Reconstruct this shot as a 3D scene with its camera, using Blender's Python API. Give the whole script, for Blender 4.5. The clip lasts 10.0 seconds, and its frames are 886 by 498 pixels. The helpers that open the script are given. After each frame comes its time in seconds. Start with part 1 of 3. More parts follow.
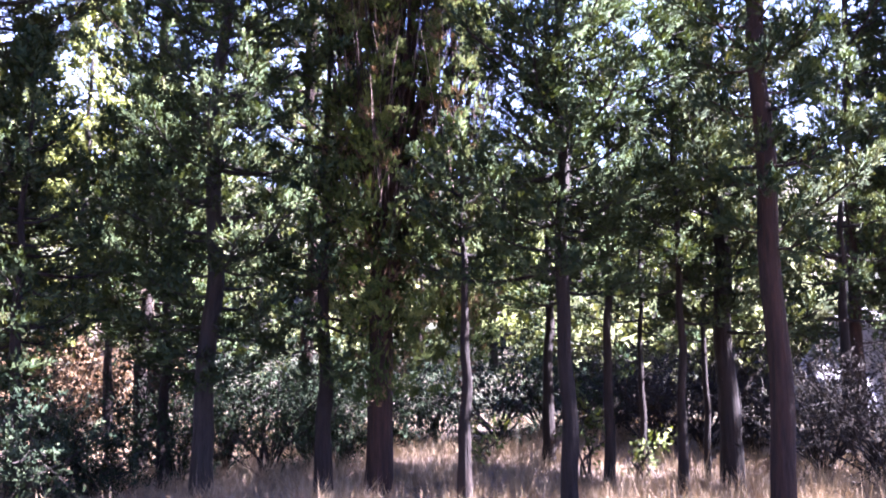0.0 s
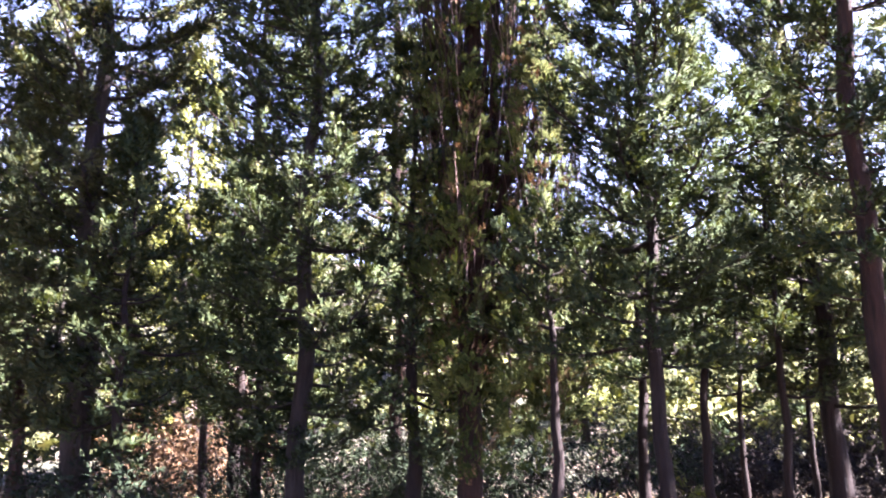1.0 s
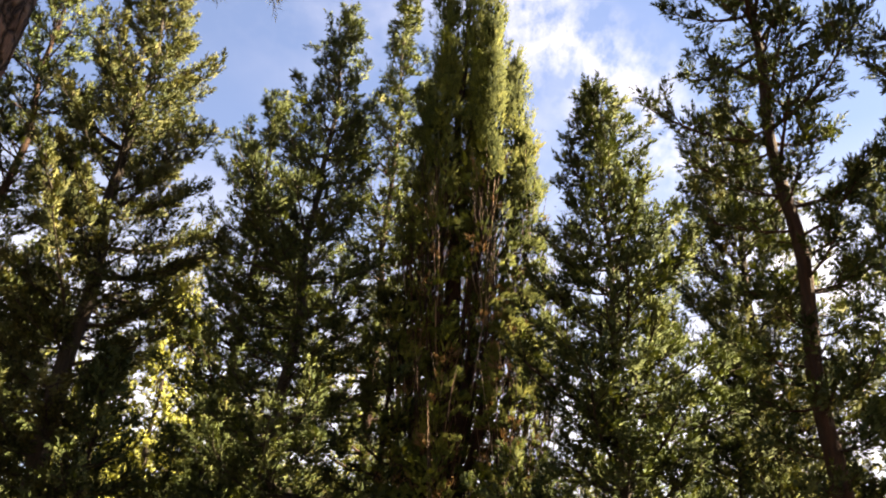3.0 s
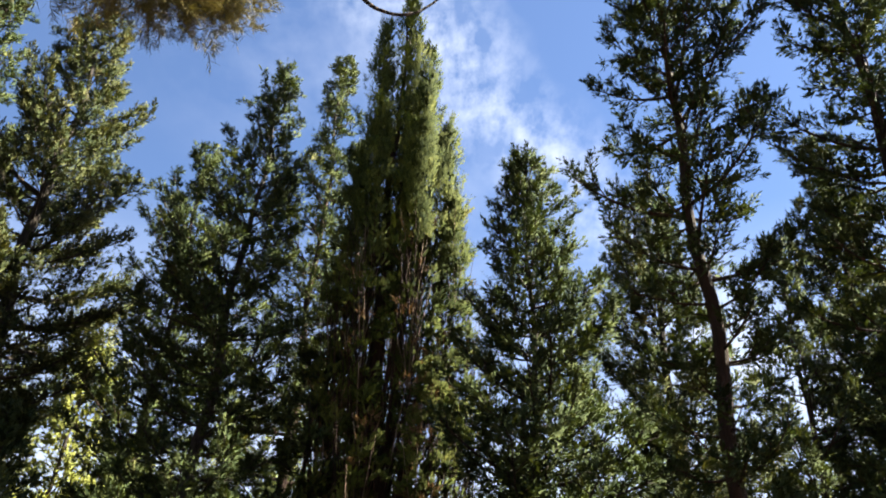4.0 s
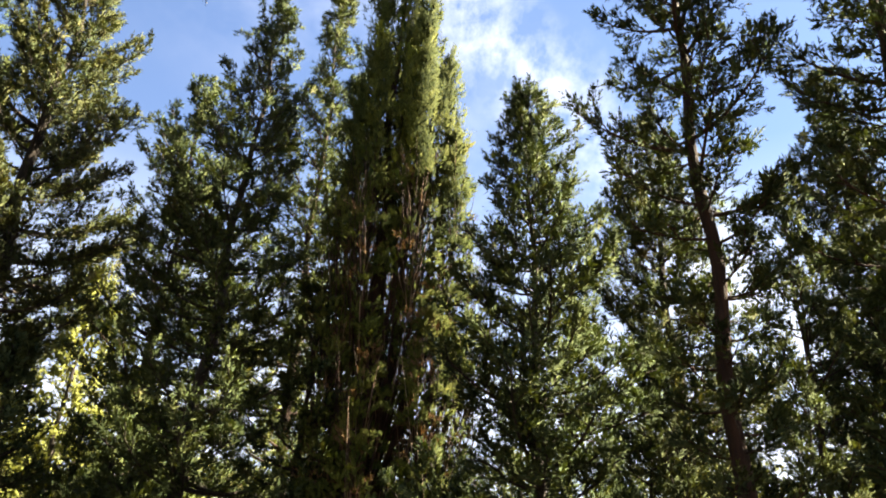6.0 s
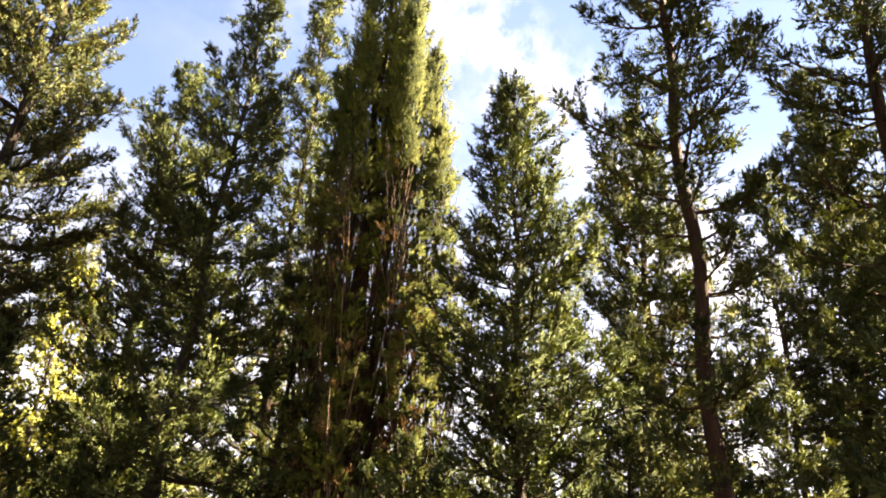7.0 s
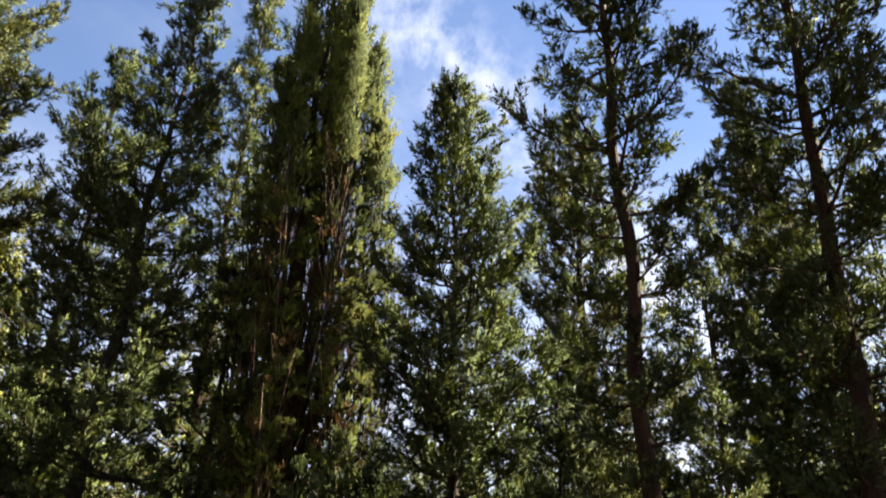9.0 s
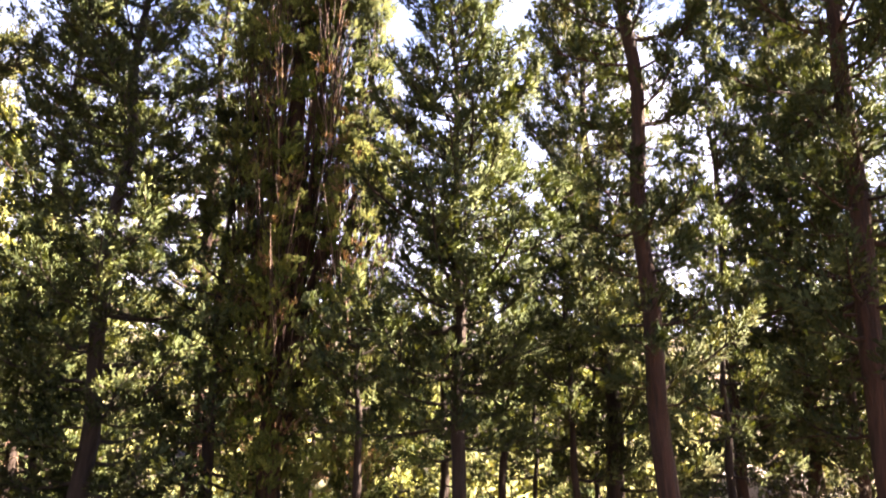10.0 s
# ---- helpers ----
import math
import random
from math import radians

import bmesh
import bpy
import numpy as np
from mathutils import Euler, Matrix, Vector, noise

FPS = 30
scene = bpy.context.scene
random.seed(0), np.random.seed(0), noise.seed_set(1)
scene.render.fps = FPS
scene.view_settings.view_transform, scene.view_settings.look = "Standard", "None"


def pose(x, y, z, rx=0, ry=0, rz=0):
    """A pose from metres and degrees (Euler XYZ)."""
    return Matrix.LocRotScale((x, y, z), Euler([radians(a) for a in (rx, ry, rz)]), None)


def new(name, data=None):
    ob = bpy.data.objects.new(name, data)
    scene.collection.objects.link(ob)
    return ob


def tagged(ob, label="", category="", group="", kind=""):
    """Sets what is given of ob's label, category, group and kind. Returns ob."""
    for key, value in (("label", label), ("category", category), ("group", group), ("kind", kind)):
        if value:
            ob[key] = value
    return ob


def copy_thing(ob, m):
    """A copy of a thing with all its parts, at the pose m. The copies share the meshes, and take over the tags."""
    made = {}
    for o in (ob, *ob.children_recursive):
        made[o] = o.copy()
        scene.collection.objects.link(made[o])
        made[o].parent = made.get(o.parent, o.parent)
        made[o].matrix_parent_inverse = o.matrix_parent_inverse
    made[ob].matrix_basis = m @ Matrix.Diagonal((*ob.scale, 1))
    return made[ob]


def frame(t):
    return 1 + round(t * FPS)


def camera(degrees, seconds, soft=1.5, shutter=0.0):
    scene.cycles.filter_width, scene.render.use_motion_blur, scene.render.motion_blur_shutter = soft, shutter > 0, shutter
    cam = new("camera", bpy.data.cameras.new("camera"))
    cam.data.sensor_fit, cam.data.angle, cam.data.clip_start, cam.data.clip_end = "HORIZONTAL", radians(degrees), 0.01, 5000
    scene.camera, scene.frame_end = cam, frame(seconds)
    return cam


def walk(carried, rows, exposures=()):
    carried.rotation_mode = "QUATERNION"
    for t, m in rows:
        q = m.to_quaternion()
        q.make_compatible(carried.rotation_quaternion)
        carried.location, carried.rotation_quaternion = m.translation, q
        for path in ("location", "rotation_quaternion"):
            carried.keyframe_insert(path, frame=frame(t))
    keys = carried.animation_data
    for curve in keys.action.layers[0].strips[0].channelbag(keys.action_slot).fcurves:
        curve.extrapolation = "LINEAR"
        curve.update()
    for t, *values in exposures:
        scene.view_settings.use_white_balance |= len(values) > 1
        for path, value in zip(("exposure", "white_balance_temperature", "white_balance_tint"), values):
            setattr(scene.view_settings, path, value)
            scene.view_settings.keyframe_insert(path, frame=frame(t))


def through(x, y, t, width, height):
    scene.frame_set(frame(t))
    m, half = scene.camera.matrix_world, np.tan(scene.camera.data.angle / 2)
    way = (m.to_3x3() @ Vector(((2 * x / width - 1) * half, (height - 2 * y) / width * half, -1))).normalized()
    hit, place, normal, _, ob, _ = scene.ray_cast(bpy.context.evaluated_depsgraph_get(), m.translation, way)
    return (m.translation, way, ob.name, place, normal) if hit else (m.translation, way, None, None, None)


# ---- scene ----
cam = camera(56.69, 10.0, soft=1.9, shutter=0.25)
EYE, TILT = 1.6, 5.0
# seconds; yaw, pitch, roll in degrees: the eye turns where it stands
ROWS = [
    (0, 0.00, 0.00, -0.00),
    (0.5, 1.68, 3.13, 0.09),
    (1, 6.06, 5.20, 0.89),
    (1.5, 8.95, 8.65, 0.12),
    (2, 8.70, 13.91, -1.76),
    (2.5, 6.56, 19.23, -2.20),
    (3, 3.46, 22.54, -2.49),
    (3.2, 2.28, 23.30, -2.54),
    (4.3, -2.65, 27.64, -2.27),
    (4.5, -2.63, 27.54, -2.25),
    (5, -2.36, 26.35, -2.20),
    (5.5, -2.08, 24.35, -2.27),
    (6, -2.07, 22.54, -2.45),
    (6.2, -2.19, 21.86, -2.47),
    (7.3, -4.28, 22.42, -3.33),
    (7.5, -4.91, 23.99, -3.57),
    (8, -6.65, 27.12, -3.82),
    (8.5, -7.83, 26.70, -3.28),
    (9, -7.95, 22.08, -2.42),
    (9.5, -7.61, 16.34, -1.60),
    (10, -7.23, 10.60, -0.73),
]
EXPOSURES = [
    # seconds, stops, kelvin, tint
    (0, 5.20, 5000, 38), (1, 5.24, 5500, 37), (1.5, 5.12, 5900, 33), (2, 5.03, 6350, 29), (2.5, 4.67, 7900, 21), (3, 3.95, 9000, 14),
    (3.2, 3.83, 8000, 12), (4.3, 3.37, 6600, 4), (5.0, 3.43, 6650, 4), (5.5, 3.50, 6900, 4), (6.2, 4.07, 7800, 8),
    (7.3, 4.45, 9200, 16), (7.6, 3.85, 9000, 13), (8, 3.3, 6900, 6), (8.8, 3.3, 6700, 4), (9.2, 3.98, 8300, 13),
    (9.5, 4.5, 9100, 19), (10, 5.08, 7450, 28),
]
walk(cam, [(t, pose(0, 0, EYE, TILT, 0, 0) @ pose(0, 0, 0, 90 + pitch, roll, yaw)) for t, yaw, pitch, roll in ROWS], EXPOSURES)

# ---- light ----
SUN_AZ, SUN_EL = 85.0, 48.0          # degrees to the right of the first view, above the horizon


def polar(az, d):
    """The place on the ground at d metres from the eye, az degrees to the right of ahead."""
    return Vector((d * math.sin(radians(az)), d * math.cos(radians(az)), 0.0))


def heading(az, el):
    return Vector((math.sin(radians(az)) * math.cos(radians(el)), math.cos(radians(az)) * math.cos(radians(el)), math.sin(radians(el))))


sun = new("sun", bpy.data.lights.new("sun", "SUN"))
sun.data.energy, sun.data.angle, sun.data.color = 5.0, radians(0.53), (1.0, 0.91, 0.74)
sun.rotation_mode = "QUATERNION"
sun.rotation_quaternion = heading(SUN_AZ, SUN_EL).to_track_quat("Z", "Y")
sun.location = heading(SUN_AZ, SUN_EL) * 60


class Nodes:
    """Short hand for building a node tree."""

    def __init__(self, tree):
        self.tree = tree
        tree.nodes.clear()

    def add(self, kind, settings=None, **inputs):
        node = self.tree.nodes.new(kind)
        for key, value in (settings or {}).items():
            setattr(node, key, value)
        for key, value in inputs.items():
            key = int(key[1:]) if key[0] == "i" and key[1:].isdigit() else key.replace("_", " ")
            self.link(value, node.inputs[key])
        return node

    def link(self, value, socket):
        if isinstance(value, bpy.types.NodeSocket):
            self.tree.links.new(value, socket)
        else:
            socket.default_value = value

    def math(self, op, a, b=0.0, c=0.0, clamp=False):
        return self.add("ShaderNodeMath", {"operation": op, "use_clamp": clamp}, i0=a, i1=b, i2=c).outputs[0]

    def ramp(self, value, stops):
        node = self.add("ShaderNodeValToRGB", Fac=value)
        while len(node.color_ramp.elements) < len(stops):
            node.color_ramp.elements.new(0.5)
        for element, (place, colour) in zip(node.color_ramp.elements, stops):
            element.position, element.color = place, (*colour, 1)
        return node.outputs[0]

    def noise(self, vector, scale, detail=3.0, rough=0.55):
        return self.add("ShaderNodeTexNoise", Vector=vector, Scale=scale, Detail=detail, Roughness=rough).outputs[0]

    def mix(self, fac, a, b, blend="MIX"):
        node = self.add("ShaderNodeMix", {"data_type": "RGBA", "blend_type": blend}, i0=fac)
        self.link(a, node.inputs[6])
        self.link(b, node.inputs[7])
        return node.outputs[2]

    def scaled(self, vector, scale):
        return self.add("ShaderNodeMapping", Vector=vector, Scale=scale).outputs[0]


def build_world():
    world = bpy.data.worlds.new("sky")
    scene.world = world
    world.use_nodes = True
    n = Nodes(world.node_tree)
    sky = n.add("ShaderNodeTexSky", {"sky_type": "NISHITA", "sun_disc": False, "sun_elevation": radians(SUN_EL),
                                     "sun_rotation": radians(SUN_AZ), "air_density": 1.0, "dust_density": 0.2, "ozone_density": 3.0}).outputs[0]
    way = n.add("ShaderNodeTexCoord").outputs["Generated"]
    # a band of thin broken cloud across the sky: distance from a great circle
    a, b = heading(0.5, 45.8), heading(13.0, 36.0)
    across = a.cross(b).normalized()
    dot = n.add("ShaderNodeVectorMath", {"operation": "DOT_PRODUCT"}, i0=way, i1=tuple(across)).outputs["Value"]
    warp = n.noise(way, 5.0, 3.0)
    dist = n.math("ADD", dot, n.math("MULTIPLY", n.math("SUBTRACT", warp, 0.5), 0.10))
    upper = n.math("DIVIDE", n.math("ABSOLUTE", dist), 0.085)
    band = n.math("SUBTRACT", 1.0, upper, clamp=True)
    # softer veil that spreads away from the band on its upper side
    veil = n.math("SUBTRACT", 1.0, n.math("DIVIDE", n.math("ABSOLUTE", n.math("SUBTRACT", dist, 0.11)), 0.20), clamp=True)
    ripples = n.noise(n.scaled(way, (46.0, 24.0, 46.0)), 1.0, 4.0, 0.6)
    puffs = n.noise(way, 16.0, 4.0, 0.6)
    core = n.math("MULTIPLY", band, n.math("MULTIPLY_ADD", n.math("ADD", ripples, puffs), 2.2, -1.8, clamp=True))
    thin = n.math("MULTIPLY", veil, n.math("MULTIPLY_ADD", n.noise(n.scaled(way, (9.0, 4.0, 12.0)), 1.0, 5.0, 0.6), 2.4, -0.95, clamp=True))
    # loose cloud low over the hill
    up = n.add("ShaderNodeSeparateXYZ", Vector=way).outputs[2]
    low = n.math("MULTIPLY_ADD", up, -3.6, 2.0, clamp=True)
    low = n.math("MULTIPLY", low, n.math("MULTIPLY_ADD", n.noise(n.scaled(way, (4.0, 4.0, 9.0)), 1.0, 5.0), 2.8, -0.5, clamp=True))
    cover = n.math("ADD", n.math("MULTIPLY", core, 0.55), n.math("ADD", n.math("MULTIPLY", thin, 0.26), n.math("MULTIPLY", low, 0.62)), clamp=True)
    sky = n.mix(1.0, sky, (0.98, 0.97, 1.10, 1.0), "MULTIPLY")
    colour = n.mix(cover, sky, (6.0, 6.3, 7.6, 1.0))
    back = n.add("ShaderNodeBackground", Color=colour, Strength=0.0215)
    n.add("ShaderNodeOutputWorld", Surface=back.outputs[0])


build_world()


# ---- materials ----
def material(name, build):
    mat = bpy.data.materials.new(name)
    mat.use_nodes = True
    build(Nodes(mat.node_tree))
    return mat


def foliage(dark, mid, light, through, roughness=0.85, dead=0.55):
    """Leaves: colour varies leaf by leaf, clump by clump and tree by tree; some light passes through."""
    def build(n):
        place = n.add("ShaderNodeTexCoord").outputs["Object"]
        leaf = n.add("ShaderNodeNewGeometry").outputs["Random Per Island"]
        clump, bough = n.noise(place, 5.0, 2.0), n.noise(place, 1.3, 2.0)
        tree = n.add("ShaderNodeObjectInfo").outputs["Random"]
        mixed = n.math("ADD", n.math("MULTIPLY", leaf, 0.26), n.math("ADD", n.math("MULTIPLY", clump, 0.55), n.math("ADD", n.math("MULTIPLY", bough, 0.40), n.math("MULTIPLY", tree, 0.12))))
        colour = n.ramp(n.math("SUBTRACT", mixed, 0.14, clamp=True), [(0.25, dark), (0.5, mid), (0.78, light)])
        tan = n.math("MULTIPLY_ADD", n.noise(n.scaled(place, (3.2, 3.2, 2.0)), 1.0, 3.0), 7.0, -4.3, clamp=True)
        colour = n.mix(n.math("MULTIPLY", tan, dead), colour, (light[0] * 1.25, light[1] * 0.92, light[2] * 0.9, 1))
        face = n.add("ShaderNodeBsdfPrincipled", Base_Color=colour, Roughness=roughness)
        face.inputs["Specular IOR Level"].default_value = 0.04
        glow = n.add("ShaderNodeBsdfTranslucent", Color=n.mix(1.0, colour, (*through, 1), "MULTIPLY"))
        both = n.add("ShaderNodeMixShader", i0=0.12, i1=face.outputs[0], i2=glow.outputs[0])
        n.add("ShaderNodeOutputMaterial", Surface=both.outputs[0])
    return build


def bark(dark, light, lichen, strip=14.0):
    """Stringy bark: long vertical fibres, furrows and grey patches."""
    def build(n):
        place = n.add("ShaderNodeTexCoord").outputs["Object"]
        fibre = n.noise(n.scaled(place, (strip, strip, 1.6)), 2.2, 5.0, 0.65)
        patch = n.noise(place, 3.0, 4.0)
        fine = n.noise(n.scaled(place, (60.0, 60.0, 9.0)), 1.0, 3.0)
        colour = n.ramp(fibre, [(0.32, dark), (0.68, light)])
        colour = n.mix(n.math("MULTIPLY_ADD", patch, 3.0, -1.55, clamp=True), colour, (*lichen, 1))
        height = n.math("ADD", n.math("MULTIPLY", fibre, 1.0), n.math("MULTIPLY", fine, 0.35))
        bump = n.add("ShaderNodeBump", Strength=0.9, Distance=0.03, Height=height)
        face = n.add("ShaderNodeBsdfPrincipled", Base_Color=colour, Roughness=0.9, Normal=bump.outputs[0])
        face.inputs["Specular IOR Level"].default_value = 0.2
        n.add("ShaderNodeOutputMaterial", Surface=face.outputs[0])
    return build


def plates(n):
    """Pine bark: long grey-red plates with dark cracks between them."""
    place = n.add("ShaderNodeTexCoord").outputs["Object"]
    bent = n.add("ShaderNodeVectorMath", {"operation": "ADD"}, i0=n.scaled(place, (15.0, 15.0, 4.2)),
                 i1=n.add("ShaderNodeVectorMath", {"operation": "SCALE"}, i0=n.add("ShaderNodeTexNoise", Vector=place, Scale=9.0, Detail=3.0).outputs[1], Scale=0.9).outputs[0]).outputs[0]
    edge = n.add("ShaderNodeTexVoronoi", {"feature": "DISTANCE_TO_EDGE"}, Vector=bent, Scale=1.0).outputs["Distance"]
    crack = n.math("MULTIPLY", edge, 5.5, clamp=True)
    flakes, patch = n.noise(n.scaled(place, (70.0, 70.0, 16.0)), 1.0, 4.0, 0.65), n.noise(place, 4.0, 3.0)
    colour = n.ramp(flakes, [(0.3, (0.034, 0.021, 0.017)), (0.7, (0.098, 0.064, 0.052))])
    colour = n.mix(n.math("MULTIPLY_ADD", patch, 3.0, -1.3, clamp=True), colour, (0.072, 0.062, 0.060, 1))
    colour = n.mix(crack, (0.005, 0.0035, 0.003, 1), colour)
    height = n.math("ADD", n.math("POWER", crack, 0.6), n.math("MULTIPLY", flakes, 0.25))
    bump = n.add("ShaderNodeBump", Strength=1.0, Distance=0.03, Height=height)
    face = n.add("ShaderNodeBsdfPrincipled", Base_Color=colour, Roughness=0.9, Normal=bump.outputs[0])
    face.inputs["Specular IOR Level"].default_value = 0.15
    n.add("ShaderNodeOutputMaterial", Surface=face.outputs[0])


def soil(n):
    place = n.add("ShaderNodeTexCoord").outputs["Object"]
    broad, middle, fine = n.noise(place, 0.22, 4.0), n.noise(place, 1.7, 4.0), n.noise(place, 26.0, 4.0, 0.7)
    colour = n.ramp(n.math("ADD", n.math("MULTIPLY", middle, 0.6), n.math("MULTIPLY", fine, 0.4)),
                    [(0.25, (0.028, 0.018, 0.012)), (0.5, (0.072, 0.046, 0.031)), (0.78, (0.150, 0.104, 0.074))])
    colour = n.mix(n.math("MULTIPLY_ADD", broad, 4.0, -2.1, clamp=True), colour, (0.09, 0.085, 0.04, 1))
    # farther out, patchy dark olive: low plants, plus shade painted over the bright slope
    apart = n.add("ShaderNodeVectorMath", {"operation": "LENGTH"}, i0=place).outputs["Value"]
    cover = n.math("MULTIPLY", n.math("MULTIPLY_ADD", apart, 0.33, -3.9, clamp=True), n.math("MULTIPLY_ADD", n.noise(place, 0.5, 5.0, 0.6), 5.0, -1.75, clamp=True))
    shady_growth = n.ramp(fine, [(0.3, (0.012, 0.015, 0.007)), (0.7, (0.055, 0.055, 0.025))])
    colour = n.mix(cover, colour, shady_growth)
    bump = n.add("ShaderNodeBump", Strength=0.8, Distance=0.05, Height=n.math("ADD", fine, middle))
    face = n.add("ShaderNodeBsdfPrincipled", Base_Color=colour, Roughness=0.95, Normal=bump.outputs[0])
    n.add("ShaderNodeOutputMaterial", Surface=face.outputs[0])


def stone(n):
    place = n.add("ShaderNodeTexCoord").outputs["Object"]
    coarse, fine = n.noise(place, 2.0, 5.0, 0.65), n.noise(place, 22.0, 4.0, 0.7)
    colour = n.ramp(n.math("ADD", n.math("MULTIPLY", coarse, 0.7), n.math("MULTIPLY", fine, 0.3)),
                    [(0.3, (0.13, 0.115, 0.11)), (0.7, (0.30, 0.275, 0.27))])
    bump = n.add("ShaderNodeBump", Strength=0.7, Distance=0.06, Height=n.math("ADD", fine, coarse))
    face = n.add("ShaderNodeBsdfPrincipled", Base_Color=colour, Roughness=0.9, Normal=bump.outputs[0])
    n.add("ShaderNodeOutputMaterial", Surface=face.outputs[0])


SPREADING = material("spreading_cypress_leaf", foliage((0.015, 0.024, 0.013), (0.032, 0.044, 0.019), (0.076, 0.085, 0.034), (1.3, 1.25, 0.42)))
# the cypress leaf again, warm sunlight mixed into its colour, with tan dead patches
WARM_LIT = material("sunlit_cypress_leaf", foliage((0.015, 0.023, 0.012), (0.034, 0.043, 0.020), (0.090, 0.086, 0.036), (1.3, 1.2, 0.45), dead=0.5))
COLUMN = material("column_cypress_leaf", foliage((0.011, 0.018, 0.007), (0.031, 0.043, 0.012), (0.104, 0.110, 0.030), (1.3, 1.25, 0.35), dead=0.25))
BRIGHT = material("yellow_green_leaf", foliage((0.070, 0.080, 0.022), (0.115, 0.124, 0.034), (0.170, 0.174, 0.050), (1.3, 1.2, 0.40), dead=0.1))
BROADLEAF = material("broad_leaf", foliage((0.034, 0.044, 0.016), (0.072, 0.082, 0.028), (0.130, 0.135, 0.046), (1.4, 1.4, 0.40)))
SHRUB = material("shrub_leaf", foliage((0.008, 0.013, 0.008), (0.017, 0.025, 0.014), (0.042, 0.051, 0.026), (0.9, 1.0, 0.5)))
WITHERED = material("withered_leaf", foliage((0.060, 0.038, 0.022), (0.110, 0.070, 0.040), (0.170, 0.115, 0.062), (1.0, 0.8, 0.4), dead=0.2))
NEEDLE = material("pine_needle", foliage((0.060, 0.060, 0.022), (0.120, 0.105, 0.040), (0.190, 0.155, 0.064), (1.0, 0.95, 0.4)))
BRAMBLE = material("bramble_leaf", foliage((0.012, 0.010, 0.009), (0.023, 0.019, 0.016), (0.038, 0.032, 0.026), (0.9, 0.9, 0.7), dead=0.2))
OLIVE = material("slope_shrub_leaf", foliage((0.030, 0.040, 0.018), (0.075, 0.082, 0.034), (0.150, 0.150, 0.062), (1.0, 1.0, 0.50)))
STRAW = material("dry_grass", foliage((0.100, 0.066, 0.040), (0.200, 0.145, 0.090), (0.340, 0.265, 0.180), (1.0, 0.9, 0.6), 0.8))
RED_BARK = material("cypress_bark", bark((0.009, 0.006, 0.005), (0.038, 0.018, 0.012), (0.027, 0.016, 0.013)))
# cypress bark again, with the shade on the thinner trunks put into its colour
SHADED_BARK = material("shaded_bark", bark((0.006, 0.0045, 0.004), (0.021, 0.013, 0.010), (0.020, 0.015, 0.013)))
GREY_BARK = material("weathered_bark", bark((0.009, 0.007, 0.006), (0.032, 0.024, 0.020), (0.038, 0.031, 0.027)))
PALE_BARK = material("bare_wood", bark((0.070, 0.046, 0.032), (0.190, 0.132, 0.094), (0.210, 0.175, 0.145), 20.0))
PINE_BARK = material("pine_bark", plates)
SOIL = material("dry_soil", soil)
STONE = material("pale_stone", stone)


# ---- building blocks ----
def unit(v):
    return v / np.maximum(np.linalg.norm(v, axis=-1, keepdims=True), 1e-9)


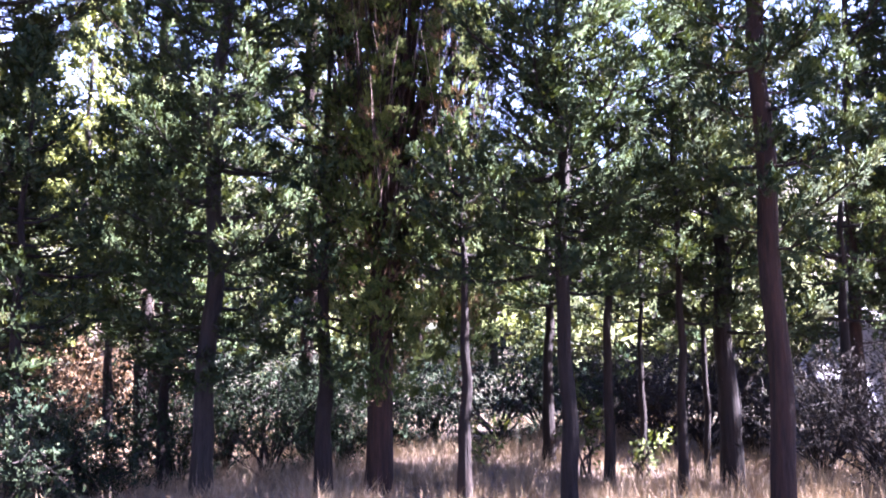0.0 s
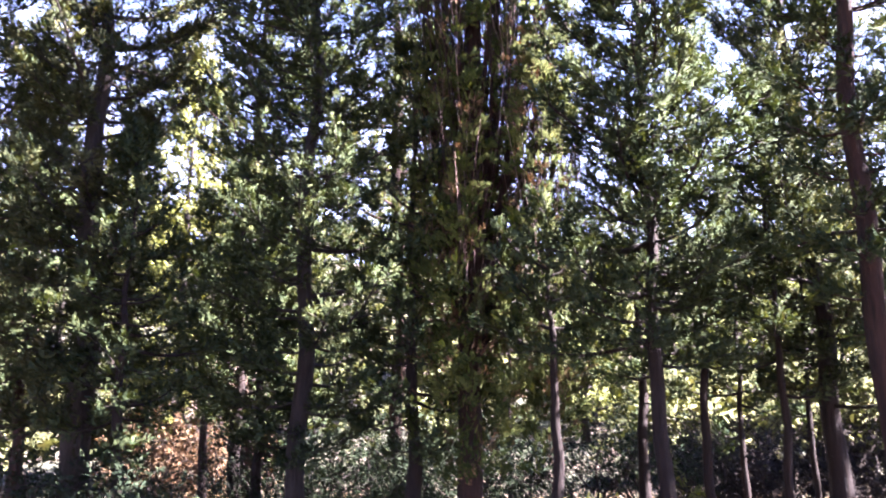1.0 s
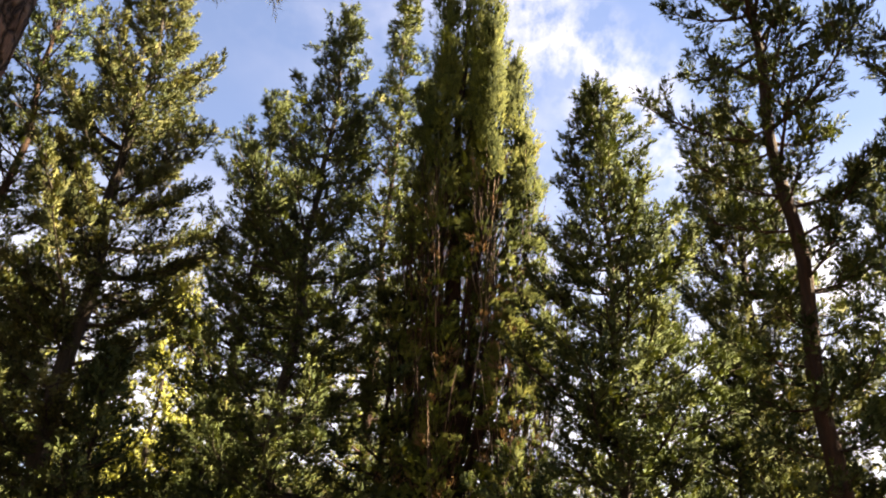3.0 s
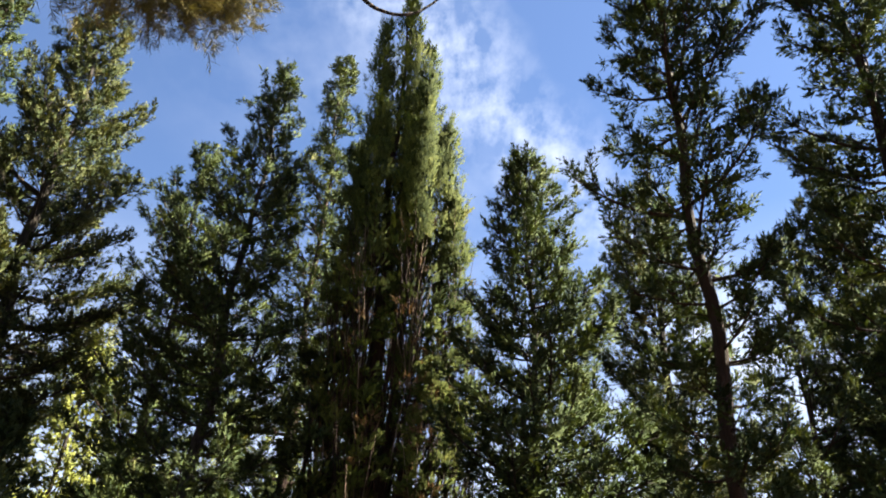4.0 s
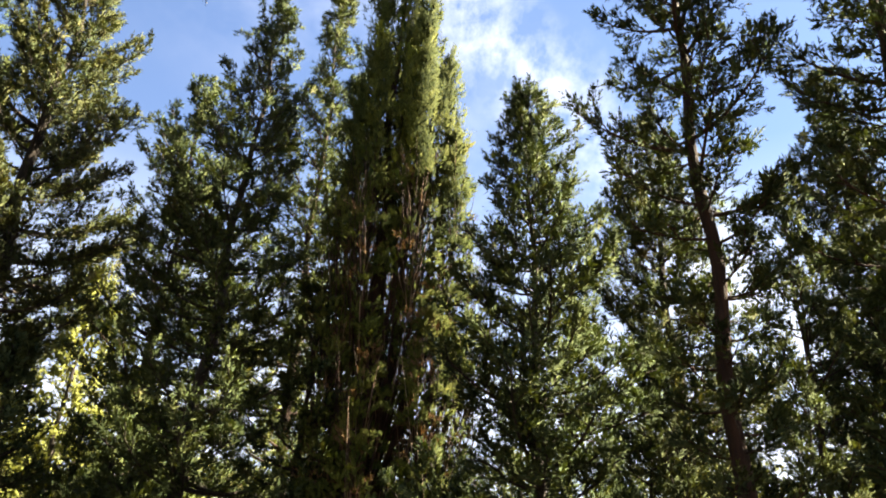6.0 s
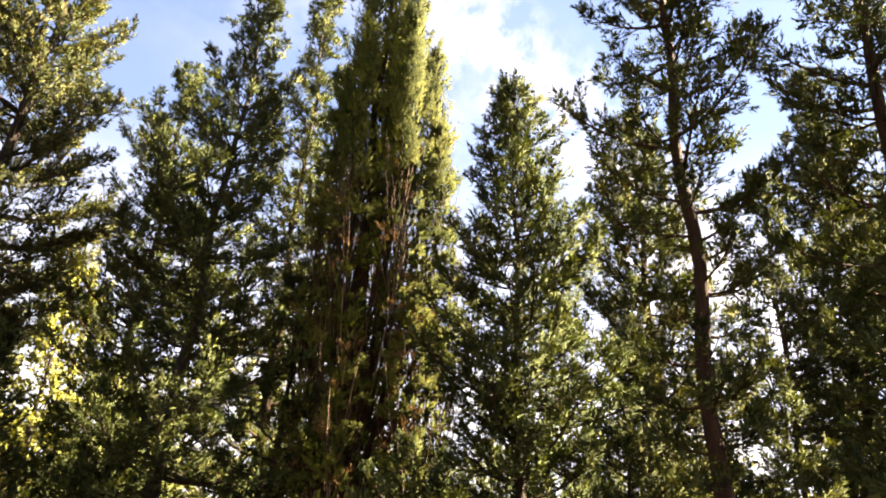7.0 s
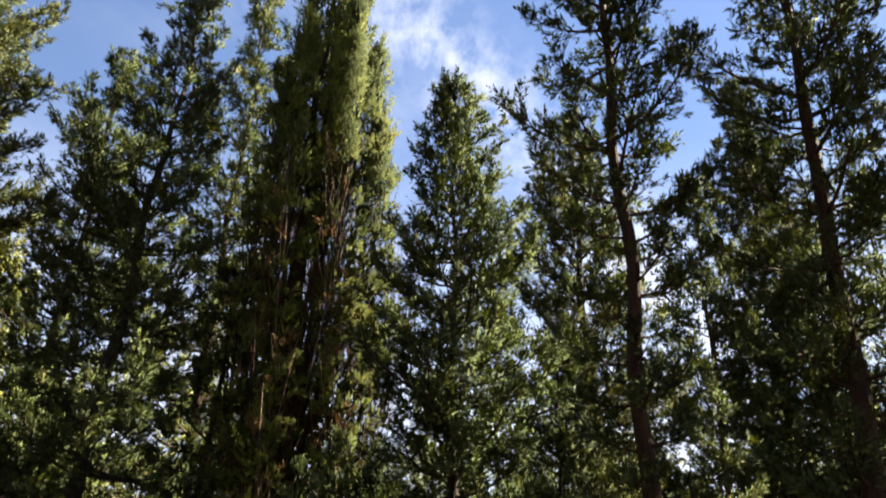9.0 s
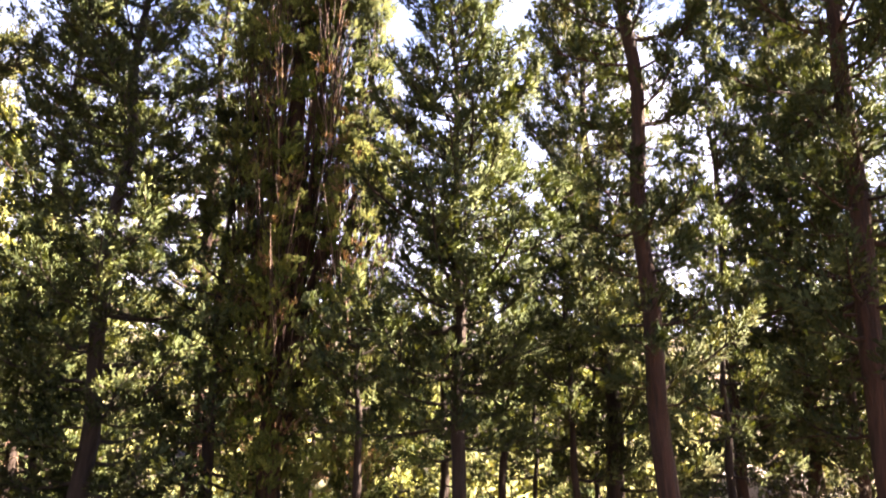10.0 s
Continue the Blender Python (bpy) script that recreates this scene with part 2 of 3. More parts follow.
class Quads:
    """Collects the faces of one mesh, each with a material slot."""

    def __init__(self):
        self.points, self.faces, self.slots, self.normals, self.count = [], [], [], [], 0

    def put(self, points, faces, slot=0, normals=None):
        self.points.append(points)
        self.normals.append(normals)
        self.faces.append((faces + self.count).astype(np.int32))
        self.slots.append(np.full(len(faces), slot))
        self.count += len(points)

    def tube(self, path, radii, sides=6, slot=0, rng=None, rough=0.0):
        """A tapered round limb along a path, lumpy by rough."""
        path = np.asarray(path, float)
        radii = np.asarray(radii, float)
        along = unit(np.gradient(path, axis=0))
        side = unit(np.cross(along, (0.31, 0.95, 0.05)))
        other = np.cross(along, side)
        turn = np.linspace(0, 2 * math.pi, sides, endpoint=False)
        size = radii[:, None] * np.ones(sides)[None]
        if rng is not None and rough:
            flutes = 1 + rough * rng.normal(size=sides)[None] + rough * 0.5 * rng.normal(size=size.shape)
            size = size * flutes
        ring = (path[:, None] + size[..., None] * (np.cos(turn)[None, :, None] * side[:, None] + np.sin(turn)[None, :, None] * other[:, None]))
        i, j = np.meshgrid(np.arange(len(path) - 1), np.arange(sides), indexing="ij")
        k = (j + 1) % sides
        faces = np.stack([i * sides + j, i * sides + k, (i + 1) * sides + k, (i + 1) * sides + j], -1).reshape(-1, 4)
        self.put(ring.reshape(-1, 3), faces, slot, unit(ring - path[:, None]).reshape(-1, 3))

    def blades(self, start, way, length, width, rng, slot=0, bend=0.15, face=None):
        """Single leaf scales or grass blades: narrow pointed slips that lie roughly square to face, or at random."""
        count = len(start)
        turn = rng.normal(size=(count, 3))
        side = unit(np.cross(way, turn if face is None else face + turn * 0.30))
        length, width = np.broadcast_to(length, count)[:, None], np.broadcast_to(width, count)[:, None]
        tip = start + way * length + rng.normal(size=(count, 3)) * length * bend
        low = start + way * length * 0.2
        left, right = low + side * width / 2, low - side * width / 2
        flat = unit(np.cross(tip - left, right - left))
        normal = flat if face is None else unit(face + turn * 0.12)
        # leaves are shaded by the roundness of their clump, so wind each one that way round
        turned = (np.sum(flat * normal, -1) < 0)[:, None]
        left, right = np.where(turned, right, left), np.where(turned, left, right)
        self.put(np.stack([left, tip, right], 1).reshape(-1, 3), np.arange(count * 3).reshape(-1, 3), slot, np.repeat(normal, 3, 0))

    def sprays(self, start, way, length, rng, each=24, leaf=0.10, width=0.024, spread=(18, 60), slot=0, droop=0.0, face=None):
        """Feathery sprays: leaves set all along an axis, shorter towards its tip."""
        count = len(start)
        t = np.clip((np.arange(each)[None] + rng.random((count, each))) / each, 0.02, 1.0)
        axis = np.repeat(way[:, None], each, 1)
        radial = unit(np.cross(axis, rng.normal(size=(count, each, 3))))
        angle = np.radians(rng.uniform(*spread, size=(count, each, 1))) * (1.15 - 0.5 * t[..., None])
        along = unit(axis * np.cos(angle) + radial * np.sin(angle) - np.array([0, 0, droop]) * t[..., None])
        place = start[:, None] + axis * (np.broadcast_to(length, count)[:, None] * t)[..., None]
        place[..., 2] -= droop * np.broadcast_to(length, count)[:, None] * t ** 2 * 0.5
        size = leaf * (1.25 - 0.6 * t) * rng.uniform(0.7, 1.3, size=t.shape)
        self.blades(place.reshape(-1, 3), along.reshape(-1, 3), size.ravel(), width * rng.uniform(0.7, 1.3, size=size.size), rng, slot,
                    face=None if face is None else np.repeat(face, each, 0))

    def mesh(self, name, materials, smooth=True):
        data = bpy.data.meshes.new(name)
        points = np.concatenate(self.points).astype(np.float32)
        data.vertices.add(len(points))
        data.vertices.foreach_set("co", points.ravel())
        corners = np.concatenate([f.ravel() for f in self.faces])
        sizes = np.concatenate([np.full(len(f), f.shape[1]) for f in self.faces])
        data.loops.add(len(corners))
        data.loops.foreach_set("vertex_index", corners)
        data.polygons.add(len(sizes))
        data.polygons.foreach_set("loop_start", (np.cumsum(sizes) - sizes).astype(np.int32))
        data.polygons.foreach_set("material_index", np.concatenate(self.slots).astype(np.int32))
        data.polygons.foreach_set("use_smooth", np.full(len(sizes), smooth))
        for mat in materials:
            data.materials.append(mat)
        if all(k is not None for k in self.normals):
            data.attributes.new("custom_normal", "FLOAT_VECTOR", "POINT").data.foreach_set("vector", np.concatenate(self.normals).astype(np.float32).ravel())
        data.update(calc_edges=True)
        return data


def part(name, data, parent, label=""):
    ob = new(name, data)
    ob.parent = parent
    return tagged(ob, label)


def thing(name, place, label, category, group="", kind=""):
    ob = new(name)
    ob.empty_display_size = 0.3
    ob.location = place
    return tagged(ob, label, category, group, kind)


# ---- ground ----
def hill(x, y):
    """Height of the ground: level under the trees, then a slope that rises behind them."""
    r = np.hypot(x, y)
    ahead = np.clip((y + 0.25 * r) / np.maximum(r, 1e-6), 0.0, 1.0)
    rise = np.clip((r - 15.0) / 36.0, 0.0, 1.0)
    rise = rise * rise * (3 - 2 * rise)
    lumps = 0.05 * np.sin(x * 0.9 + 1.3) * np.cos(y * 0.7) + 0.25 * np.clip(r - 14, 0, 20) / 20 * np.sin(x * 0.31) * np.sin(y * 0.27 + 0.8)
    return rise * ahead * 9.5 + lumps


def build_ground():
    rings = np.concatenate([np.linspace(0.0, 24, 61), np.geomspace(25, 3000, 44)])
    turns = np.linspace(0, 2 * math.pi, 121)
    r, a = np.meshgrid(rings, turns, indexing="ij")
    x, y = r * np.sin(a), r * np.cos(a)
    points = np.stack([x, y, hill(x, y)], -1).reshape(-1, 3)
    i, j = np.meshgrid(np.arange(len(rings) - 1), np.arange(len(turns) - 1), indexing="ij")
    w = len(turns)
    faces = np.stack([i * w + j, i * w + j + 1, (i + 1) * w + j + 1, (i + 1) * w + j], -1).reshape(-1, 4)[:, ::-1]
    q = Quads()
    q.put(points, faces)
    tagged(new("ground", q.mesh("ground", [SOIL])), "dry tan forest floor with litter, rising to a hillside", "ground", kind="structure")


build_ground()


def on_ground(az, d):
    p = polar(az, d)
    p.z = float(hill(np.float64(p.x), np.float64(p.y)))
    return p


# ---- trees ----
def trunk_path(height, lean, sway, rng, steps=40):
    t = np.linspace(0, 1, steps)
    turn = rng.uniform(0, 6.28)
    wander = 0.022 * height / 8 * np.stack([np.sin(t * 23 + turn) + 0.6 * np.sin(t * 41 + 2 * turn), np.cos(t * 19 + turn) + 0.6 * np.cos(t * 37), 0 * t], -1) * np.minimum(1, t * 6)[:, None]
    path = np.stack([lean[0] * t + sway * np.sin(t * 5 + turn) * t * (1 - 0.4 * t), lean[1] * t + sway * np.cos(t * 4 + turn) * t * (1 - 0.4 * t), height * t - 0.12 * (1 - t)], -1)
    return path + wander


def point_on(path, z):
    return np.stack([np.interp(z, path[:, 2], path[:, k]) for k in range(3)], -1)


def swept(root, flat, out, up, bow, curl, steps=8):
    """The line of a side limb: out along flat, rising by up, its end bowed upwards and curled aside."""
    m = np.linspace(0, 1, steps)
    side = np.array([flat[1], -flat[0], 0.0])
    line = root + flat * (out * m)[:, None] + side * (curl * out * m * m)[:, None]
    line[:, 2] += out * (math.tan(up) * m + bow * m * m - 0.08 * np.sin(m * 3.1))
    return line


def spreading_tree(name, place, height, girth, crown, seed, label, category="cypress tree", group="", lean=(0.0, 0.0), sway=0.05, limbs=100, rise=(5, 48), spacing=0.10,
                   plume=0.15, each=9, finger=0.048, width=0.0155, spread=(14, 55), tufts=11, core=12, holes=0.35, inner=0.10, droop=0.0, keep=12, sides=10, leaves=None, wood=None):
    """A tree with one leading trunk and many side limbs. crown: its half width at some heights. Each limb carries branchlets
    on both sides, and each of those a few feathery upswept plumes of narrow fingers."""
    rng = np.random.default_rng(seed)
    leaves, wood = leaves or SPREADING, wood or RED_BARK
    tree = thing(name, place, label, category, group)
    path = trunk_path(height, lean, sway, rng)
    t = np.linspace(0, 1, len(path))
    trunk = Quads()
    trunk.tube(path, girth / 2 * (1 - t * 0.93) * (1 + 0.35 * np.exp(-t * height / 0.25)), sides, rng=rng, rough=0.07)
    part("trunk", trunk.mesh("trunk", [wood]), tree)
    heights, reaches = np.array(crown).T
    low = heights[0]
    body = Quads()
    grown, starts, ways, lengths, faces = [], [], [], [], []
    lobes = rng.uniform(0, 6.28, 3)
    up_axis = np.array([0, 0, 1.0])
    for i in range(limbs):
        u = (i + rng.random()) / limbs
        tip = low + (height - low) * u ** 0.85
        az = i * 2.399 + rng.uniform(-0.5, 0.5)
        swell = 0.5 + 0.5 * math.sin(2 * az + lobes[0] + 3.1 * tip) * math.sin(2.3 * tip + lobes[1] + az)
        out = float(np.interp(tip, heights, reaches)) * (0.50 + 0.45 * rng.random()) * (1 - holes + holes * 1.5 * swell) + 0.05
        up = radians(rise[0] + (rise[1] - rise[0]) * u + rng.uniform(-9, 9))
        bow = rng.uniform(0.0, 0.30)
        flat = np.array([math.sin(az), math.cos(az), 0.0])
        root = point_on(path, min(max(tip - out * (math.tan(up) + bow), low * 0.8), height - 0.05))
        line = swept(root, flat, out, up, bow, rng.uniform(-0.25, 0.25))
        grown.append((out, line))
        m = np.linspace(0, 1, len(line))
        count = max(3, int(1.2 * out / spacing))
        at = inner + (1 - inner) * ((np.arange(count) + rng.random(count)) / count) ** 0.85
        base = np.stack([np.interp(at, m, line[:, k]) for k in range(3)], -1)
        along = unit(np.stack([np.interp(at, m, np.gradient(line[:, k])) for k in range(3)], -1))
        hand = np.where(np.arange(count) % 2, 1.0, -1.0)[:, None]
        across = unit(np.cross(along, up_axis) + rng.normal(size=(count, 3)) * 0.35)
        off = unit(along * 0.75 + across * hand * rng.uniform(0.3, 1.0, (count, 1)) + up_axis * rng.uniform(-0.15, 0.5, (count, 1)))
        size = (0.09 + 0.27 * out * (1.2 - at)) * rng.uniform(0.6, 1.35, count) + 0.04
        far = base + off * size[:, None]
        for b, f, g in zip(base, far, size):
            if g > 0.14:
                body.tube([b, (b + f) / 2 + (0, 0, 0.015), f], [0.007, 0.005, 0.002], 3, slot=1)
        small = 1 - 0.35 * u ** 2
        # each branchlet is a dense tapered plume of short sprays
        pick = np.repeat(np.arange(count), tufts)
        q = rng.random(len(pick)) ** 0.8
        away = unit(np.cross(off[pick], rng.normal(size=(len(pick), 3))) + up_axis * 0.15)
        fat = plume * 0.42 * small * (1.12 - 0.8 * q) * (0.5 + np.minimum(1.0, q * 3) * 0.5)
        starts.append(base[pick] + off[pick] * (size[pick] * q)[:, None] + away * (fat * rng.uniform(0.2, 0.9, len(pick)))[:, None])
        ways.append(unit(off[pick] * 0.75 + away * 0.55 + up_axis * (0.35 - droop) + rng.normal(size=(len(pick), 3)) * 0.12))
        lengths.append(plume * 0.62 * small * rng.uniform(0.6, 1.2, len(pick)))
        faces.append(unit(away * 0.75 + flat * 0.30 + up_axis * 0.55 + rng.normal(size=(len(pick), 3)) * 0.15))
        # broad inner leaves close it
        heart = np.repeat(np.arange(count), core)
        inside = rng.normal(size=(len(heart), 3))
        m2 = rng.uniform(0.05, 0.8, len(heart))
        body.blades(base[heart] + off[heart] * (size[heart] * m2)[:, None] + inside * plume * 0.09, unit(inside * 0.5 + off[heart]), plume * 0.5 * small * rng.uniform(0.6, 1.2, len(heart)), plume * 0.17, rng,
                    face=unit(inside * 0.3 + flat * 0.5 + up_axis * 0.6))
        p = line[-1] + rng.normal(size=(4, 3)) * 0.03 - flat * 0.05
        starts.append(p), ways.append(unit(along[-1] * 0.7 + up_axis * (0.45 - droop) + rng.normal(size=(4, 3)) * 0.3)), lengths.append(plume * small * rng.uniform(0.8, 1.25, 4))
        faces.append(flat * 0.6 + up_axis * 0.5 + rng.normal(size=(4, 3)) * 0.3)
    # the leader, close set with short plumes
    z = np.repeat(np.linspace(height - 0.9, height, 26), 2)
    around = unit(rng.normal(size=(len(z), 3)) * np.array([1, 1, 0.2]))
    starts.append(point_on(path, z)), ways.append(unit(around * 0.6 + up_axis)), lengths.append(plume * 0.7 * rng.uniform(0.5, 1.1, len(z))), faces.append(around + up_axis * 0.3)
    body.sprays(np.concatenate(starts), np.concatenate(ways), np.concatenate(lengths), rng, each, finger, width, spread, droop=droop * 0.5, face=unit(np.concatenate(faces)))
    for rank, k in enumerate(sorted(range(limbs), key=lambda k: -grown[k][0])):
        out, line = grown[k]
        thick = 0.008 + 0.012 * out
        sizes = np.linspace(thick, thick * 0.22, len(line))
        if rank < keep:
            limb = Quads()
            limb.tube(line, sizes * 1.15, 6, rng=rng, rough=0.05)
            part("limb", limb.mesh("limb", [wood]), tree)
        else:
            body.tube(line, sizes, 4, slot=1)
    part("crown", body.mesh("crown", [leaves, wood]), tree)
    return tree


def column_tree(name, place, columns, girth, seed, label, category):
    """A many-stemmed upright cypress: steep spires that stand close together, leafy outside and above, open and stemmy low down."""
    rng = np.random.default_rng(seed)
    tree = thing(name, place, label, category)
    trunk = Quads()
    tall = max(c[3] for c in columns)
    path = trunk_path(tall * 0.97, (columns[0][0] * 0.9, columns[0][1] * 0.9), 0.04, rng, 30)
    t = np.linspace(0, 1, len(path))
    trunk.tube(path, girth / 2 * (1 - 0.94 * t) * (1 + 0.3 * np.exp(-t * 40)), 12, rng=rng, rough=0.09)
    part("trunk", trunk.mesh("trunk", [RED_BARK]), tree)
    crown, dead = Quads(), Quads()
    up_axis = np.array([0, 0, 1.0])
    for c, (x, y, low, top, wide) in enumerate(columns):
        length = top - low
        # upright stems inside the spire
        for k in range(7 if top > 5.5 else 5):
            a = rng.uniform(0, 6.28)
            z0 = rng.uniform(1.7, 2.2 + 0.35 * low)
            z1 = min(rng.uniform(low + 0.35 * length, low + 0.8 * length), rng.uniform(5.6, 6.8)) if k else top - 0.4
            m = np.linspace(0, 1, 11)
            off = wide * rng.uniform(0.2, 0.95) if k else 0.03
            start = point_on(path, np.array([z0]))[0]
            ease = 1 - (1 - m) ** 2.2
            wob = 0.03 * np.sin(m * 9 + a)
            line = np.stack([start[0] + (x + off * math.sin(a) - start[0]) * ease + wob * m, start[1] + (y + off * math.cos(a) - start[1]) * ease + wob * m, z0 + (z1 - z0) * m], -1)
            r = rng.uniform(0.007, 0.016) if k else 0.034
            stem = Quads()
            stem.tube(line, np.linspace(r, r * 0.25, 11), 6, rng=rng, rough=0.06)
            part("stem", stem.mesh("stem", [PALE_BARK if k == 2 else RED_BARK]), tree)

        def girdle_at(v):
            return np.minimum(1.0, (np.maximum(1.015 - v, 0) * length / (3.4 * wide / 0.42)) ** 0.72) * np.minimum(1.0, 0.5 + v * 2.6)
        # broad inner leaves that close the spire above the bare stems
        count = int(length * wide * 1200)
        v = rng.random(count)
        a = rng.uniform(0, 6.28, count)
        rad = wide * girdle_at(v) * rng.uniform(0.1, 0.72, count)
        stay = rng.random(count) < np.clip((low + v * length - 5.2) / 1.6, 0.12, 1)
        v, a, rad = v[stay], a[stay], rad[stay]
        radial = np.stack([np.sin(a), np.cos(a), 0 * a], -1)
        crown.blades(radial * rad[:, None] + np.array([x, y, low - 0.1]) + up_axis * (v * length)[:, None], unit(up_axis + rng.normal(size=(len(a), 3)) * 0.25), 0.12, 0.030, rng, face=radial)
        # bunches of upright sprays all round it, like small flames; each bunch leans out a little
        count = int(length * wide * 178)
        v = rng.random(count) ** 0.9
        z = low + v * length
        a = rng.uniform(0, 6.28, count)
        flute = 0.86 + 0.14 * np.sin(a * 4 + c + 0.9 * np.sin(z * 1.1)) + 0.10 * np.sin(a * 3 + z * 2.1 + c)
        depth = 1 - 0.55 * rng.random(count) ** 2.0
        rad = wide * girdle_at(v) * flute * depth
        p = np.stack([x + rad * np.sin(a), y + rad * np.cos(a), z - 0.12], -1)
        bare = np.array([noise.noise(Vector((q[0] * 2.6 + 7, q[1] * 2.6, q[2] * 1.3))) for q in p])
        dense = np.clip((z - 5.4) / 1.5, 0, 1)
        # the flank towards the sun keeps its leaves lower down
        sunny = np.clip(np.sin(a) * 0.35 + (x - 0.45) * 1.0, 0, 0.6)
        stay = (bare > 0.14 - 0.9 * dense - sunny) | (rng.random(count) < np.where(z < 3.8, 0.85, 0.42) + 0.6 * dense)
        inner = (depth < 0.72 - 0.37 * dense)[stay]
        p, a, v, thick = p[stay], a[stay], v[stay], dense[stay]
        outward = np.stack([np.sin(a), np.cos(a), np.zeros(len(a))], -1)
        lean = rng.uniform(0.04, 0.30, (len(a), 1)) + rng.uniform(0.1, 0.9, (len(a), 1)) * (1 - thick[:, None])
        axis = unit(outward * lean + up_axis + rng.normal(size=(len(a), 3)) * (0.10 + 0.20 * (1 - thick[:, None])))
        tall_of = rng.uniform(0.18, 0.36, len(a)) * (1 - 0.6 * v ** 3) * (0.55 + 0.45 * thick)
        each = 13
        pick = np.repeat(np.arange(len(a)), each)
        m = rng.random(len(pick))
        ring = unit(rng.normal(size=(len(pick), 3)) * np.array([1, 1, 0.15]) + outward[pick] * 0.5)
        fat = (0.050 - 0.02 * v[pick]) * (1.1 - 0.75 * m) * (1 + 0.5 * (1 - thick[pick]))
        start = p[pick] + axis[pick] * (tall_of[pick] * m)[:, None] + ring * fat[:, None]
        way = unit(axis[pick] + ring * 0.35 + rng.normal(size=(len(pick), 3)) * (0.14 + 0.25 * (1 - thick[pick, None])))
        whole = unit(p[pick] * np.array([1, 1, 0]) - np.array([0.25, 0.0, 0.0]))
        face = unit(ring * 0.25 + outward[pick] * 0.60 + whole * 0.7 + up_axis * 0.08)
        size = rng.uniform(0.07, 0.14, len(pick)) * (0.65 + 0.35 * thick[pick])
        live = ~inner[pick]
        crown.sprays(start[live], way[live], size[live], rng, 10, 0.040, 0.0150, (12, 46), face=face[live])
        dry = np.flatnonzero(inner[pick])[::2]
        dead.sprays(start[dry], way[dry], size[dry], rng, 8, 0.050, 0.008, (12, 50))
        # fine bare twigs that fan upwards inside it
        for k in range(int(17 * min(length, 4.5))):
            z, a, out = rng.uniform(max(low, 2.2), min(top - 1.0, 6.0)), rng.uniform(0, 6.28), wide * rng.uniform(0.05, 0.5)
            foot = np.array([x + out * math.sin(a), y + out * math.cos(a), z])
            rise = rng.uniform(0.35, 0.95)
            tip = foot + rise * np.array([0.16 * math.sin(a) + rng.normal() * 0.09, 0.16 * math.cos(a) + rng.normal() * 0.09, 1.0])
            dead.tube([foot, (foot + tip) / 2 + rng.normal(size=3) * 0.015, tip], [0.0055, 0.004, 0.002], 3, slot=2 if k % 4 == 0 else 1)
    part("crown", crown.mesh("crown", [COLUMN]), tree)
    part("withered_leaves", dead.mesh("withered_leaves", [WITHERED, RED_BARK, PALE_BARK]), tree, "brown withered inner leaves and fine bare twigs")
    return tree


def bush(name, place, size, height, seed, label, leaves=None, wood=None, stems=16, sprays=420, leaf=0.06, width=0.026, each=16, single=6, category="shrub", group="", kind=""):
    """A shrub: bare stems from one root, twigs and leafy sprays."""
    rng = np.random.default_rng(seed)
    root = thing(name, place, label, category, group, kind)
    crown = Quads()
    ends = []
    for k in range(stems):
        a, out = rng.uniform(0, 6.28), size * rng.uniform(0.25, 1.0)
        s = np.linspace(0, 1, 7)
        top = height * rng.uniform(0.55, 1.0) * math.sqrt(max(0.1, 1 - 0.55 * (out / size) ** 2))
        line = np.stack([out * s ** 1.2 * math.sin(a) + 0.05 * np.sin(s * 7 + k), out * s ** 1.2 * math.cos(a) + 0.05 * np.cos(s * 8 + k), top * s ** 0.85 - 0.05], -1)
        ends.append(line)
        if k < single:
            stem = Quads()
            stem.tube(line, np.linspace(0.016, 0.004, 7), 5)
            part("stem", stem.mesh("stem", [wood or GREY_BARK]), root)
        else:
            crown.tube(line, np.linspace(0.016, 0.004, 7), 5, slot=1)
        for j in range(6):
            b = line[rng.integers(2, 7)]
            f = b + rng.normal(size=3) * np.array([0.22, 0.22, 0.16]) * size
            f[2] = max(f[2], 0.05)
            crown.tube([b, (b + f) / 2 + rng.normal(size=3) * 0.03, f], [0.007, 0.005, 0.002], 3, slot=1)
            ends.append(np.array([b, f]))
    pick = rng.integers(0, len(ends), sprays)
    starts = np.array([ends[k][-1] * m + ends[k][len(ends[k]) // 2] * (1 - m) for k, m in zip(pick, rng.uniform(0.1, 1.0, sprays))])
    starts = starts + rng.normal(size=starts.shape) * 0.10 * size
    starts[:, 2] = np.maximum(starts[:, 2], 0.04)
    ways = unit(rng.normal(size=starts.shape) * 0.8 + np.array([0, 0, 0.45]) + starts * np.array([0.5, 0.5, 0.1]) / size)
    crown.sprays(starts, ways, rng.uniform(0.12, 0.3, sprays), rng, each, leaf, width, (25, 75), face=unit(ways + np.array([0, 0, 0.5])))
    part("crown", crown.mesh("crown", [leaves or SHRUB, wood or GREY_BARK]), root)
    return root


DARK_LABEL = "tall dark green spreading cypress with a slender reddish trunk"

